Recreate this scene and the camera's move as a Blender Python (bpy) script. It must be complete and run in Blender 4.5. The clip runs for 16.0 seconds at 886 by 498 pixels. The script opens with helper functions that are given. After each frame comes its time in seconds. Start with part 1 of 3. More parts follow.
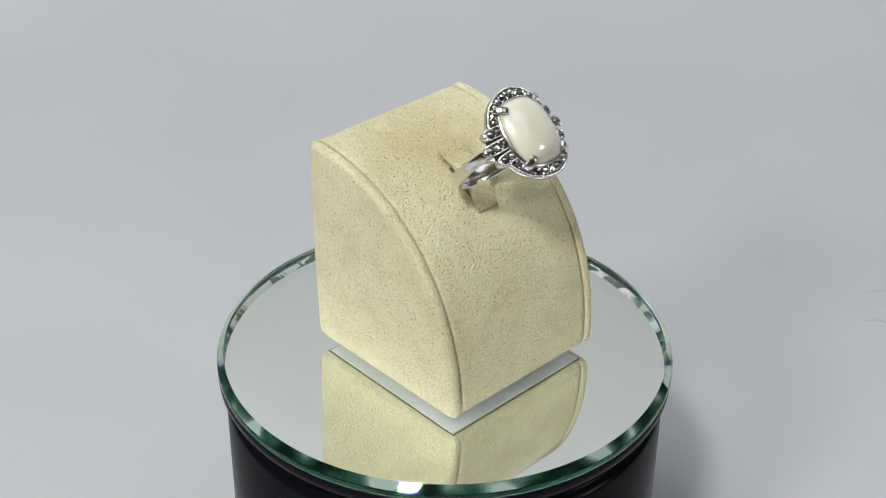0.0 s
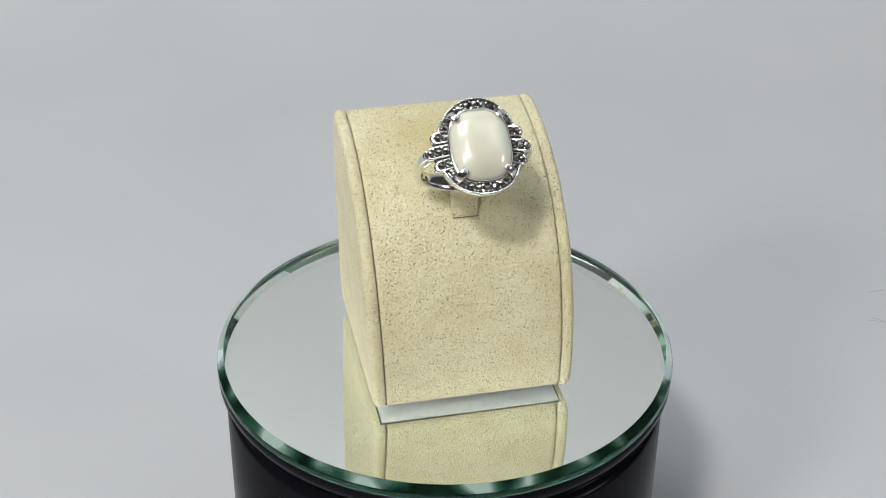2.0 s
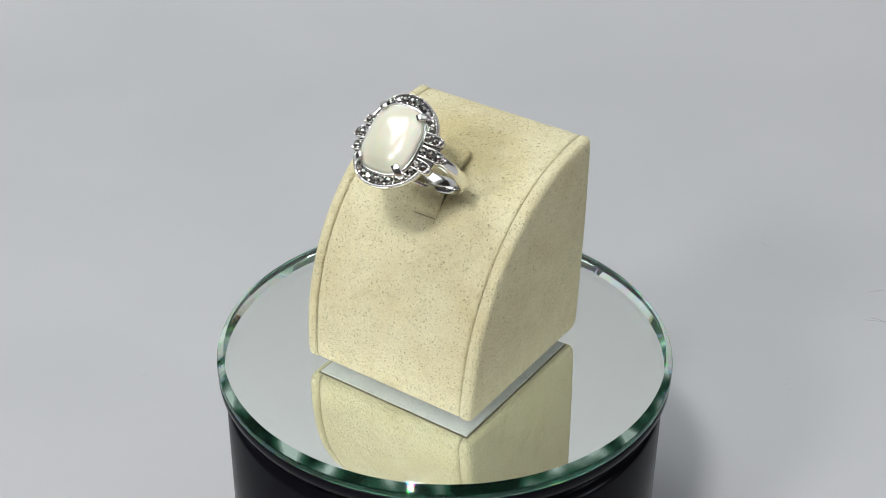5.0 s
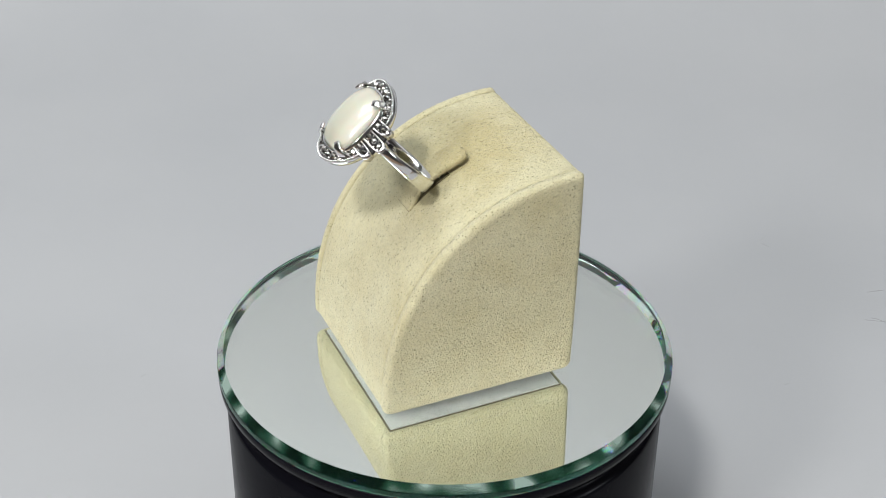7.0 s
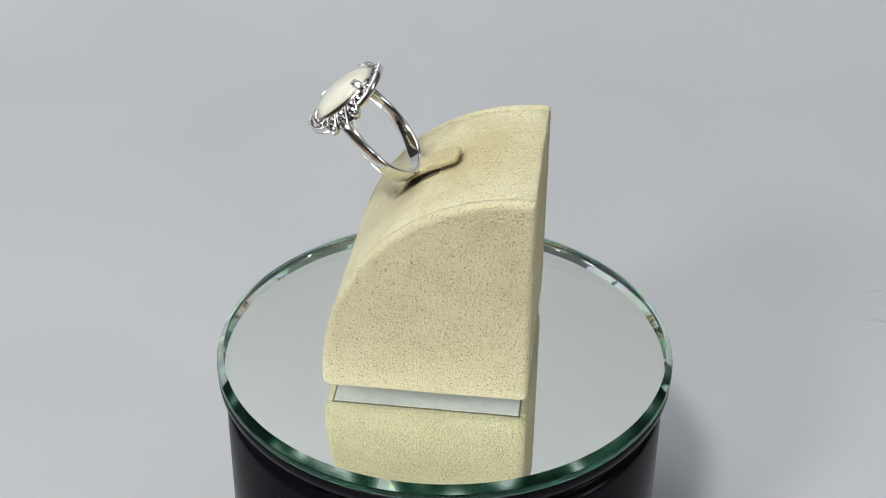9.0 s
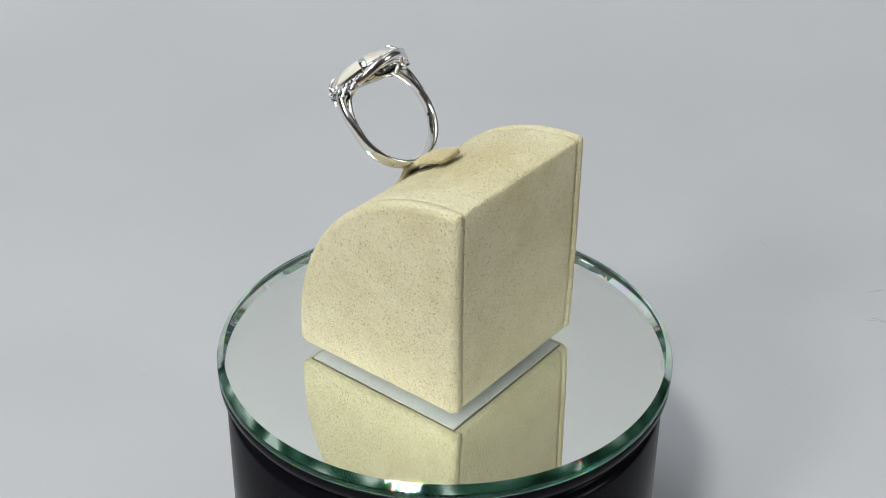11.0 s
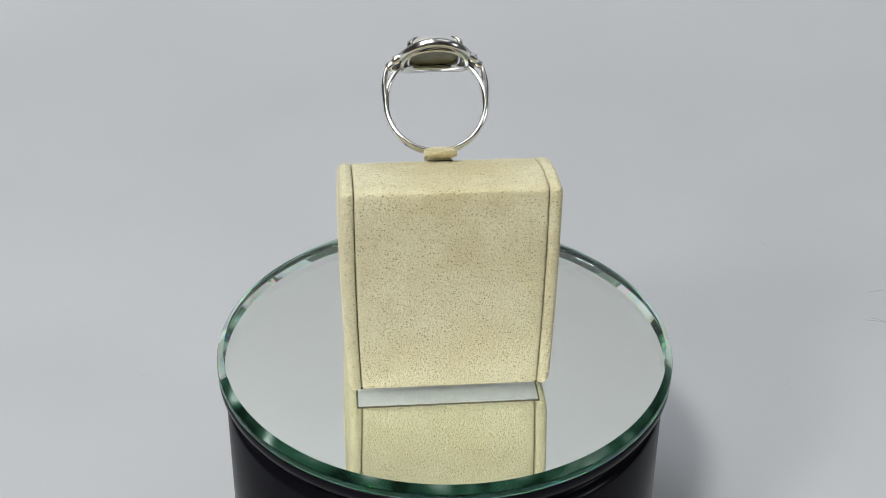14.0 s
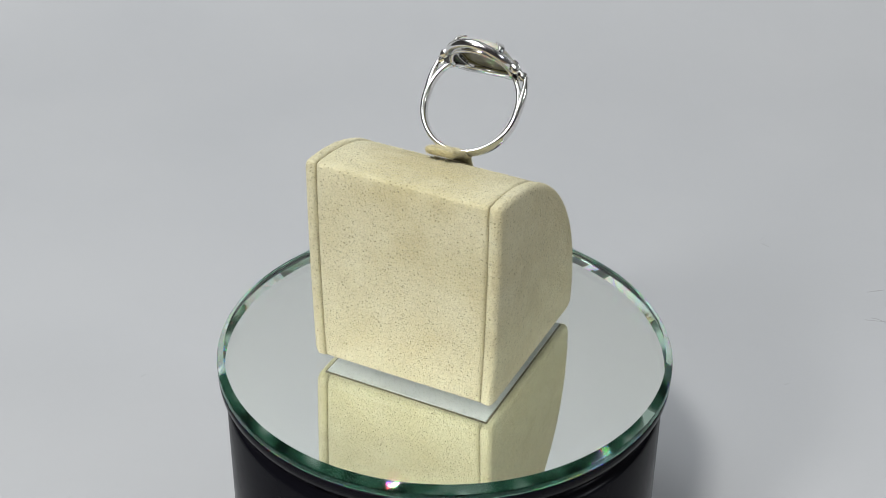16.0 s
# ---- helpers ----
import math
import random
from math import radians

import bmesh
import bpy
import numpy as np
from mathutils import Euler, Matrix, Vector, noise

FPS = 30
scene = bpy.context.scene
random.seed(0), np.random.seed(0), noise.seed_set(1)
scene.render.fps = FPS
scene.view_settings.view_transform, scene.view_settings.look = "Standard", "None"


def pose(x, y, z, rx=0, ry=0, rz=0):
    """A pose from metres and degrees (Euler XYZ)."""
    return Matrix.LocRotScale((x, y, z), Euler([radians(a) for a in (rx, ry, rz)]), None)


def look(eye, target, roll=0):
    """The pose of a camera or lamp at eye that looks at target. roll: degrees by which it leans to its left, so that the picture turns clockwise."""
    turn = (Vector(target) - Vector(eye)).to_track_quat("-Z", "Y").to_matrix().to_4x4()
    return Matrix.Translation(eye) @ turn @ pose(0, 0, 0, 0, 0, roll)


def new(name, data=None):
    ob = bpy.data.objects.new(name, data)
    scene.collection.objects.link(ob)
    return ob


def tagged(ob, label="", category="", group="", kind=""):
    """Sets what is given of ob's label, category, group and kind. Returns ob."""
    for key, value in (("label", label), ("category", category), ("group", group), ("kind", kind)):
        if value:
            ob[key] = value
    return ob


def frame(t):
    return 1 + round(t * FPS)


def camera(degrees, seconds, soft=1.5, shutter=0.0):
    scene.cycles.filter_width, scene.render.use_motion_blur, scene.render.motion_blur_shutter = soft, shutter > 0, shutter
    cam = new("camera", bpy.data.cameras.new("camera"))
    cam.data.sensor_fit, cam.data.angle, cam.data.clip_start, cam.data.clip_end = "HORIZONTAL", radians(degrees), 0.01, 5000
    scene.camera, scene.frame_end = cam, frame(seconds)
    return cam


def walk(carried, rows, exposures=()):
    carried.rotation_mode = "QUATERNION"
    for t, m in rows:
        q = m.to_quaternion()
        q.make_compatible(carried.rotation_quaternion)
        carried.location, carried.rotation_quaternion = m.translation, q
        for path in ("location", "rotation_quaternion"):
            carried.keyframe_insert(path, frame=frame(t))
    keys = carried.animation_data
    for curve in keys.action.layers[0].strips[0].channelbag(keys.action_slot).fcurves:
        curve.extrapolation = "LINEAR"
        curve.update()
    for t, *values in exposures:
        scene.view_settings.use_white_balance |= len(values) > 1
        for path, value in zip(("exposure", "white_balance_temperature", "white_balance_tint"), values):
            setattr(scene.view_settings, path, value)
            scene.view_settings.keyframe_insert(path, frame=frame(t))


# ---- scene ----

SPIN, START = -15.627, 43.984          # turntable: degrees a second, degrees at the start


# ---- camera ----
cam = camera(32.973, 16.0, soft=0.8)
EYE = Vector((0.0, -0.26704, 0.19010))
AIM = EYE + Vector((-0.00268, 0.84515, -0.53452))
walk(cam, [(0, look(EYE, AIM, 0.63)), (16, look(EYE, AIM, 0.63))], [(0, 3.84), (16, 3.84)])

# ---- light ----
world = bpy.data.worlds.new("world")
scene.world = world
world.use_nodes = True
world.node_tree.nodes["Background"].inputs[0].default_value = (0.80, 0.88, 1.0, 1)
world.node_tree.nodes["Background"].inputs[1].default_value = 0.02


def area_lamp(name, place, target, width, depth, watts, colour):
    data = bpy.data.lights.new(name, "AREA")
    data.shape, data.size, data.size_y, data.energy, data.color = "RECTANGLE", width, depth, watts, colour
    lamp = new(name, data)
    lamp.matrix_world = look(place, target)
    return lamp


area_lamp("left_ceiling_light", (-0.56, 0.00, 1.32), (0, 0, 0), 0.80, 0.80, 0.74, (0.915, 0.97, 1.0))
area_lamp("right_ceiling_light", (0.56, 0.00, 1.32), (0, 0, 0), 0.80, 0.80, 0.14, (0.94, 0.97, 1.0))
area_lamp("right_lamp", (1.08, -0.30, 0.50), (0, 0, 0.02), 0.22, 0.22, 0.15, (0.94, 0.97, 1.0))
area_lamp("left_desk_lamp", (-0.69, -0.88, 0.77), (0, 0, 0.02), 0.18, 0.18, 0.42, (1.0, 0.99, 0.96))
area_lamp("front_desk_lamp", (-0.32, -0.80, 1.10), (0, 0, 0.02), 0.15, 0.15, 0.86, (1.0, 0.99, 0.96))


# ---- materials ----
def material(name, colour, rough=0.5, metal=0.0):
    m = bpy.data.materials.new(name)
    m.use_nodes = True
    b = m.node_tree.nodes["Principled BSDF"]
    b.inputs["Base Color"].default_value = (*colour, 1)
    b.inputs["Roughness"].default_value = rough
    b.inputs["Metallic"].default_value = metal
    return m, m.node_tree, b


def noise_node(tree, scale, detail=3.0, rough=0.55, stretch=None):
    n = tree.nodes.new("ShaderNodeTexNoise")
    n.inputs["Scale"].default_value, n.inputs["Detail"].default_value, n.inputs["Roughness"].default_value = scale, detail, rough
    co = tree.nodes.new("ShaderNodeTexCoord")
    if stretch:
        mp = tree.nodes.new("ShaderNodeMapping")
        mp.inputs["Scale"].default_value = stretch
        tree.links.new(co.outputs["Object"], mp.inputs["Vector"])
        tree.links.new(mp.outputs["Vector"], n.inputs["Vector"])
    else:
        tree.links.new(co.outputs["Object"], n.inputs["Vector"])
    return n


def ramp(tree, socket, stops):
    r = tree.nodes.new("ShaderNodeValToRGB")
    while len(r.color_ramp.elements) < len(stops):
        r.color_ramp.elements.new(0.5)
    for e, (pos, c) in zip(r.color_ramp.elements, stops):
        e.position, e.color = pos, (*c, 1)
    tree.links.new(socket, r.inputs["Fac"])
    return r


def mix(tree, kind, fac, a, b):
    n = tree.nodes.new("ShaderNodeMix")
    n.data_type, n.blend_type = "RGBA", kind
    for socket, v in ((n.inputs["Factor"], fac), (n.inputs["A"], a), (n.inputs["B"], b)):
        if isinstance(v, bpy.types.NodeSocket):
            tree.links.new(v, socket)
        elif isinstance(v, float):
            socket.default_value = v
        else:
            socket.default_value = (*v, 1)
    return n.outputs["Result"]


def bump(tree, bsdf, socket, strength, distance, under=None):
    n = tree.nodes.new("ShaderNodeBump")
    n.inputs["Strength"].default_value, n.inputs["Distance"].default_value = strength, distance
    tree.links.new(socket, n.inputs["Height"])
    if under:
        tree.links.new(under, n.inputs["Normal"])
    tree.links.new(n.outputs["Normal"], bsdf.inputs["Normal"])
    return n.outputs["Normal"]


def suede(name, base, dark, light, handled=False):
    m, t, b = material(name, base, 0.95)
    where = t.nodes.new("ShaderNodeTexCoord")

    def pits(scale, bend, low, high):
        """Small open pores of uneven shape: white between them, dark within."""
        cells = t.nodes.new("ShaderNodeTexVoronoi")
        cells.inputs["Scale"].default_value = scale
        warp = noise_node(t, scale * 1.5, 2)
        bent = t.nodes.new("ShaderNodeVectorMath")
        bent.operation = "MULTIPLY_ADD"
        bent.inputs[1].default_value = (bend, bend, bend)
        t.links.new(warp.outputs["Color"], bent.inputs[0])
        t.links.new(where.outputs["Object"], bent.inputs[2])
        t.links.new(bent.outputs["Vector"], cells.inputs["Vector"])
        return ramp(t, cells.outputs["Distance"], [(low, (0, 0, 0)), (high, (1, 1, 1))])

    cloud = noise_node(t, 110, 4, 0.6)
    tone = ramp(t, cloud.outputs["Fac"], [(0.3, dark), (0.5, base), (0.72, light)])
    pore = pits(1450, 0.0006, 0.12, 0.30)
    fine = pits(2300, 0.0005, 0.10, 0.34)
    scarce = noise_node(t, 700, 2, 0.5)
    open_ = ramp(t, scarce.outputs["Fac"], [(0.36, (0, 0, 0)), (0.52, (1, 1, 1))])
    c = mix(t, "MULTIPLY", open_.outputs["Color"], tone.outputs["Color"], mix(t, "MIX", pore.outputs["Color"], (0.46, 0.445, 0.36), (1.0, 1.0, 1.0)))
    c = mix(t, "MULTIPLY", 0.55, c, mix(t, "MIX", fine.outputs["Color"], (0.70, 0.685, 0.62), (1.0, 1.0, 1.0)))
    grain = noise_node(t, 3600, 2, 0.6)
    nap_tone = ramp(t, grain.outputs["Fac"], [(0.32, (0.80, 0.79, 0.75)), (0.62, (1.06, 1.06, 1.05))])
    c = mix(t, "MULTIPLY", 0.6, c, nap_tone.outputs["Color"])
    mottle = noise_node(t, 720, 3, 0.6)
    c = mix(t, "MULTIPLY", 0.32, c, ramp(t, mottle.outputs["Fac"], [(0.33, (0.74, 0.72, 0.64)), (0.52, (1.0, 1.0, 1.0)), (0.70, (1.08, 1.08, 1.08))]).outputs["Color"])
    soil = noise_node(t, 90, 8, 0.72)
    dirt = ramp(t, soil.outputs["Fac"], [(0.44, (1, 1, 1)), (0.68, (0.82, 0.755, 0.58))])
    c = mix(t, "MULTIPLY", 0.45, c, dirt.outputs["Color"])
    if handled:
        # finger grime round the slit, where rings are pushed in and pulled out
        away = t.nodes.new("ShaderNodeVectorMath")
        away.operation = "DISTANCE"
        away.inputs[1].default_value = (0.0, 0.004, 0.051)
        t.links.new(where.outputs["Object"], away.inputs[0])
        rough_edge = noise_node(t, 140, 6, 0.7)
        sum_ = t.nodes.new("ShaderNodeMath")
        sum_.operation = "MULTIPLY_ADD"
        sum_.inputs[1].default_value = 0.022
        t.links.new(rough_edge.outputs["Fac"], sum_.inputs[0])
        t.links.new(away.outputs["Value"], sum_.inputs[2])
        grime = ramp(t, sum_.outputs["Value"], [(0.0185, (0.80, 0.745, 0.60)), (0.0315, (1, 1, 1))])
        c = mix(t, "MULTIPLY", 0.85, c, grime.outputs["Color"])
    t.links.new(c, b.inputs["Base Color"])
    b.inputs["Specular IOR Level"].default_value = 0.15
    b.inputs["Sheen Weight"].default_value, b.inputs["Sheen Roughness"].default_value = 0.2, 0.5
    lumps = noise_node(t, 1500, 3, 0.6)
    first = bump(t, b, lumps.outputs["Fac"], 0.7, 0.0009)
    second = bump(t, b, pore.outputs["Color"], 0.6, 0.0003, bump(t, b, fine.outputs["Color"], 0.55, 0.00025, first))
    bump(t, b, grain.outputs["Fac"], 0.8, 0.0003, second)
    return m


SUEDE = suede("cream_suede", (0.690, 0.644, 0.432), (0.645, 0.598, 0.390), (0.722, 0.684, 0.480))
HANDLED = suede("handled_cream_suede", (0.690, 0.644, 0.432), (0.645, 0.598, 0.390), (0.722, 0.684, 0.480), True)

LINT, t_, b_ = material("grey_lint", (0.33, 0.33, 0.335), 0.9)
NAP, t_, b_ = material("suede_fibres", (0.64, 0.58, 0.38), 0.9)
b_.inputs["Specular IOR Level"].default_value = 0.1
# dark brown that paints shade: the slit's opening and the gap round the card
SHADE_BROWN, t_, b_ = material("painted_shade_brown", (0.14, 0.12, 0.07), 0.95)

CARD, t_, b_ = material("white_card", (0.80, 0.82, 0.84), 0.7)
n_ = noise_node(t_, 300)
t_.links.new(ramp(t_, n_.outputs["Fac"], [(0.3, (0.62, 0.635, 0.65)), (0.7, (0.69, 0.70, 0.715))]).outputs["Color"], b_.inputs["Base Color"])

PAPER, t_, b_ = material("backdrop_paper", (0.78, 0.79, 0.82), 0.75)
n_ = noise_node(t_, 9, 4, 0.5)
base_ = ramp(t_, n_.outputs["Fac"], [(0.3, (0.385, 0.392, 0.407)), (0.7, (0.413, 0.418, 0.430))])
n2_ = noise_node(t_, 900, 2)
t_.links.new(base_.outputs["Color"], b_.inputs["Base Color"])
first_ = bump(t_, b_, n_.outputs["Fac"], 0.15, 0.01)
bump(t_, b_, n2_.outputs["Fac"], 0.1, 0.0002, first_)

SILVERING, t_, b_ = material("mirror_silvering", (0.945, 0.985, 0.940), 0.0, 1.0)

GLASS = bpy.data.materials.new("green_float_glass")
GLASS.use_nodes = True
t_ = GLASS.node_tree
t_.nodes.clear()
out_ = t_.nodes.new("ShaderNodeOutputMaterial")
g_ = t_.nodes.new("ShaderNodeBsdfGlass")
g_.inputs["IOR"].default_value, g_.inputs["Roughness"].default_value = 1.52, 0.0
g_.inputs["Color"].default_value = (1.0, 1.0, 1.0, 1)
t_.links.new(g_.outputs[0], out_.inputs["Surface"])

# the bevel splits light a little, as a prism does: one glass for each of red, green and blue
BEVEL_GLASS = bpy.data.materials.new("glass_bevel_painted_glints")
BEVEL_GLASS.use_nodes = True
t_ = BEVEL_GLASS.node_tree
t_.nodes.clear()
out_ = t_.nodes.new("ShaderNodeOutputMaterial")
n_ = noise_node(t_, 80, 1)
total_ = None
for tint_, ior_ in (((0.95, 0, 0), 1.516), ((0, 0.99, 0), 1.52), ((0, 0, 0.97), 1.524)):
    g_ = t_.nodes.new("ShaderNodeBsdfGlass")
    g_.inputs["IOR"].default_value, g_.inputs["Roughness"].default_value = ior_, 0.0
    g_.inputs["Color"].default_value = (*tint_, 1)
    bump(t_, g_, n_.outputs["Fac"], 0.8, 0.0016)
    if total_ is None:
        total_ = g_.outputs[0]
    else:
        add_ = t_.nodes.new("ShaderNodeAddShader")
        t_.links.new(total_, add_.inputs[0])
        t_.links.new(g_.outputs[0], add_.inputs[1])
        total_ = add_.outputs[0]
# diffuse green of the glass, with pale patches painted in for reflected lamps
d_ = t_.nodes.new("ShaderNodeBsdfDiffuse")
mix_ = t_.nodes.new("ShaderNodeMixShader")
glints_ = noise_node(t_, 125, 1, 0.5)
t_.links.new(ramp(t_, glints_.outputs["Fac"], [(0.50, (0.12, 0.40, 0.25)), (0.64, (0.62, 0.82, 0.73))]).outputs["Color"], d_.inputs["Color"])
t_.links.new(ramp(t_, glints_.outputs["Fac"], [(0.38, (0.02, 0.02, 0.02)), (0.57, (0.17, 0.17, 0.17)), (0.64, (0.36, 0.36, 0.36))]).outputs["Color"], mix_.inputs[0])
t_.links.new(total_, mix_.inputs[1])
t_.links.new(d_.outputs[0], mix_.inputs[2])
t_.links.new(mix_.outputs[0], out_.inputs["Surface"])

EDGE_GLASS = bpy.data.materials.new("green_glass_edge")
EDGE_GLASS.use_nodes = True
t_ = EDGE_GLASS.node_tree
t_.nodes.clear()
out_ = t_.nodes.new("ShaderNodeOutputMaterial")
g_ = t_.nodes.new("ShaderNodeBsdfGlass")
g_.inputs["IOR"].default_value, g_.inputs["Roughness"].default_value = 1.52, 0.02
g_.inputs["Color"].default_value = (0.84, 0.96, 0.91, 1)
n_ = noise_node(t_, 170, 2)
bump(t_, g_, n_.outputs["Fac"], 0.25, 0.0006)
d_ = t_.nodes.new("ShaderNodeBsdfTranslucent")
d_.inputs["Color"].default_value = (0.04, 0.30, 0.20, 1)
mix_ = t_.nodes.new("ShaderNodeMixShader")
mix_.inputs[0].default_value = 0.12
t_.links.new(g_.outputs[0], mix_.inputs[1])
t_.links.new(d_.outputs[0], mix_.inputs[2])
t_.links.new(mix_.outputs[0], out_.inputs["Surface"])

GROUND_EDGE, t_, b_ = material("ground_glass_edge", (0.40, 0.66, 0.54), 0.6)
n_ = noise_node(t_, 220, 4, 0.6)
t_.links.new(ramp(t_, n_.outputs["Fac"], [(0.36, (0.10, 0.26, 0.18)), (0.5, (0.34, 0.60, 0.47)), (0.64, (0.60, 0.84, 0.72))]).outputs["Color"], b_.inputs["Base Color"])

BLACK, t_, b_ = material("black_gloss_plastic", (0.004, 0.004, 0.006), 0.22)
b_.inputs["Specular IOR Level"].default_value = 0.06
n_ = noise_node(t_, 260, 4)
t_.links.new(ramp(t_, n_.outputs["Fac"], [(0.3, (0.16, 0.16, 0.16)), (0.7, (0.26, 0.26, 0.26))]).outputs["Color"], b_.inputs["Roughness"])

SILVER, t_, b_ = material("polished_silver", (0.80, 0.79, 0.77), 0.12, 1.0)
n_ = noise_node(t_, 700, 4)
t_.links.new(ramp(t_, n_.outputs["Fac"], [(0.3, (0.08, 0.08, 0.08)), (0.7, (0.20, 0.20, 0.20))]).outputs["Color"], b_.inputs["Roughness"])
bump(t_, b_, n_.outputs["Fac"], 0.05, 0.0002)

# oxidised floors and stamps; also paints the basket's shaded inside and darkens bar gaps
OXIDE_SHADE, t_, b_ = material("oxide_and_shade_silver", (0.035, 0.035, 0.036), 0.45, 0.6)

MARCASITE, t_, b_ = material("marcasite", (0.30, 0.29, 0.27), 0.10, 1.0)
info_ = t_.nodes.new("ShaderNodeObjectInfo")
t_.links.new(ramp(t_, info_.outputs["Random"], [(0.0, (0.24, 0.235, 0.225)), (1.0, (0.68, 0.67, 0.64))]).outputs["Color"], b_.inputs["Base Color"])

PEARL, t_, b_ = material("mother_of_pearl", (0.80, 0.79, 0.70), 0.25)
n_ = noise_node(t_, 50, 2, 0.5, (1.2, 0.7, 1))
t_.links.new(ramp(t_, n_.outputs["Fac"], [(0.34, (0.46, 0.455, 0.36)), (0.48, (0.56, 0.55, 0.45)), (0.64, (0.72, 0.71, 0.63))]).outputs["Color"], b_.inputs["Base Color"])
b_.inputs["Coat Weight"].default_value, b_.inputs["Coat Roughness"].default_value = 1.0, 0.04
b_.inputs["Subsurface Weight"].default_value, b_.inputs["Subsurface Scale"].default_value = 0.25, 0.002

# the shell's olive, set darker to paint the shade inside the basket
SHELL, t_, b_ = material("shell_back", (0.30, 0.27, 0.13), 0.35)
n_ = noise_node(t_, 400, 3)
t_.links.new(ramp(t_, n_.outputs["Fac"], [(0.3, (0.12, 0.11, 0.05)), (0.7, (0.24, 0.22, 0.12))]).outputs["Color"], b_.inputs["Base Color"])

WALL, t_, b_ = material("painted_wall", (0.55, 0.55, 0.56), 0.8)
n_ = noise_node(t_, 4, 4)
t_.links.new(ramp(t_, n_.outputs["Fac"], [(0.3, (0.16, 0.16, 0.165)), (0.7, (0.21, 0.21, 0.213))]).outputs["Color"], b_.inputs["Base Color"])

CEILING, t_, b_ = material("white_ceiling", (0.7, 0.7, 0.7), 0.85)
n_ = noise_node(t_, 3, 4)
t_.links.new(ramp(t_, n_.outputs["Fac"], [(0.3, (0.66, 0.66, 0.66)), (0.7, (0.73, 0.73, 0.72))]).outputs["Color"], b_.inputs["Base Color"])

WOOD, t_, b_ = material("dark_floor_boards", (0.18, 0.12, 0.08), 0.5)
n_ = noise_node(t_, 6, 5, 0.6, (1, 12, 1))
t_.links.new(ramp(t_, n_.outputs["Fac"], [(0.3, (0.12, 0.08, 0.05)), (0.7, (0.25, 0.17, 0.11))]).outputs["Color"], b_.inputs["Base Color"])


# ---- building helpers ----
def mesh_of(name, bm, mat, smooth=True):
    me = bpy.data.meshes.new(name)
    bmesh.ops.recalc_face_normals(bm, faces=bm.faces)
    bm.to_mesh(me)
    bm.free()
    for mm in (mat if isinstance(mat, (list, tuple)) else [mat]):
        me.materials.append(mm)
    if smooth:
        me.shade_smooth()
    return me


def part(name, bm, mat, parent=None, label="", smooth=True):
    ob = new(name, mesh_of(name, bm, mat, smooth))
    if parent:
        ob.parent = parent
    return tagged(ob, label)


def lathe(profile, steps=128, start=None):
    """Turns (radius, height) pairs round the z axis; the ends close where the radius is 0."""
    bm = start or bmesh.new()
    rings = []
    for r, z in profile:
        if r < 1e-9:
            rings.append([bm.verts.new((0, 0, z))])
        else:
            rings.append([bm.verts.new((r * math.cos(2 * math.pi * i / steps), r * math.sin(2 * math.pi * i / steps), z)) for i in range(steps)])
    for a, b in zip(rings, rings[1:]):
        for i in range(steps):
            j = (i + 1) % steps
            f = [a[0], b[i], b[j]] if len(a) == 1 else [a[i], b[0], a[j]] if len(b) == 1 else [a[i], b[i], b[j], a[j]]
            bm.faces.new(f)
    return bm


def box(x0, x1, y0, y1, z0, z1, bevel=0.0):
    bm = bmesh.new()
    bmesh.ops.create_cube(bm, size=1)
    for v in bm.verts:
        v.co = Vector(((x0 + x1) / 2 + v.co.x * (x1 - x0), (y0 + y1) / 2 + v.co.y * (y1 - y0), (z0 + z1) / 2 + v.co.z * (z1 - z0)))
    if bevel:
        bmesh.ops.bevel(bm, geom=bm.edges[:], offset=bevel, segments=3, affect="EDGES", profile=0.5)
    return bm


def loft(sections, closed_ends=True):
    """Joins a row of point loops of equal length into a tube."""
    bm = bmesh.new()
    rows = [[bm.verts.new(p) for p in s] for s in sections]
    n = len(rows[0])
    for a, b in zip(rows, rows[1:]):
        for i in range(n):
            bm.faces.new([a[i], a[(i + 1) % n], b[(i + 1) % n], b[i]])
    if closed_ends:
        bm.faces.new(rows[0][::-1])
        bm.faces.new(rows[-1])
    return bm


def cushion(q, a, b, e=2.7):
    c, s = math.cos(q), math.sin(q)
    return math.copysign(abs(c) ** (2 / e), c) * a, math.copysign(abs(s) ** (2 / e), s) * b


# ---- the room ----
FLOOR = -0.070
tagged(part("ground", box(-2.0, 2.0, -2.0, 2.0, -0.92, -0.87), WOOD, None, "", False), "dark wooden floor boards of the room", "floor", kind="structure")
tagged(part("ceiling", box(-2.0, 2.0, -2.0, 2.0, 1.70, 1.75), CEILING, None, "", False), "plain painted ceiling above the table", "ceiling", kind="structure")
for nm, bx in (("wall_north", (-2.0, 2.0, 2.0, 2.1)), ("wall_south", (-2.0, 2.0, -2.1, -2.0)), ("wall_east", (2.0, 2.1, -2.0, 2.0)), ("wall_west", (-2.1, -2.0, -2.0, 2.0))):
    tagged(part(nm, box(*bx, -0.87, 1.70), WALL, None, "", False), "plain grey painted wall of the room", "wall", kind="structure")


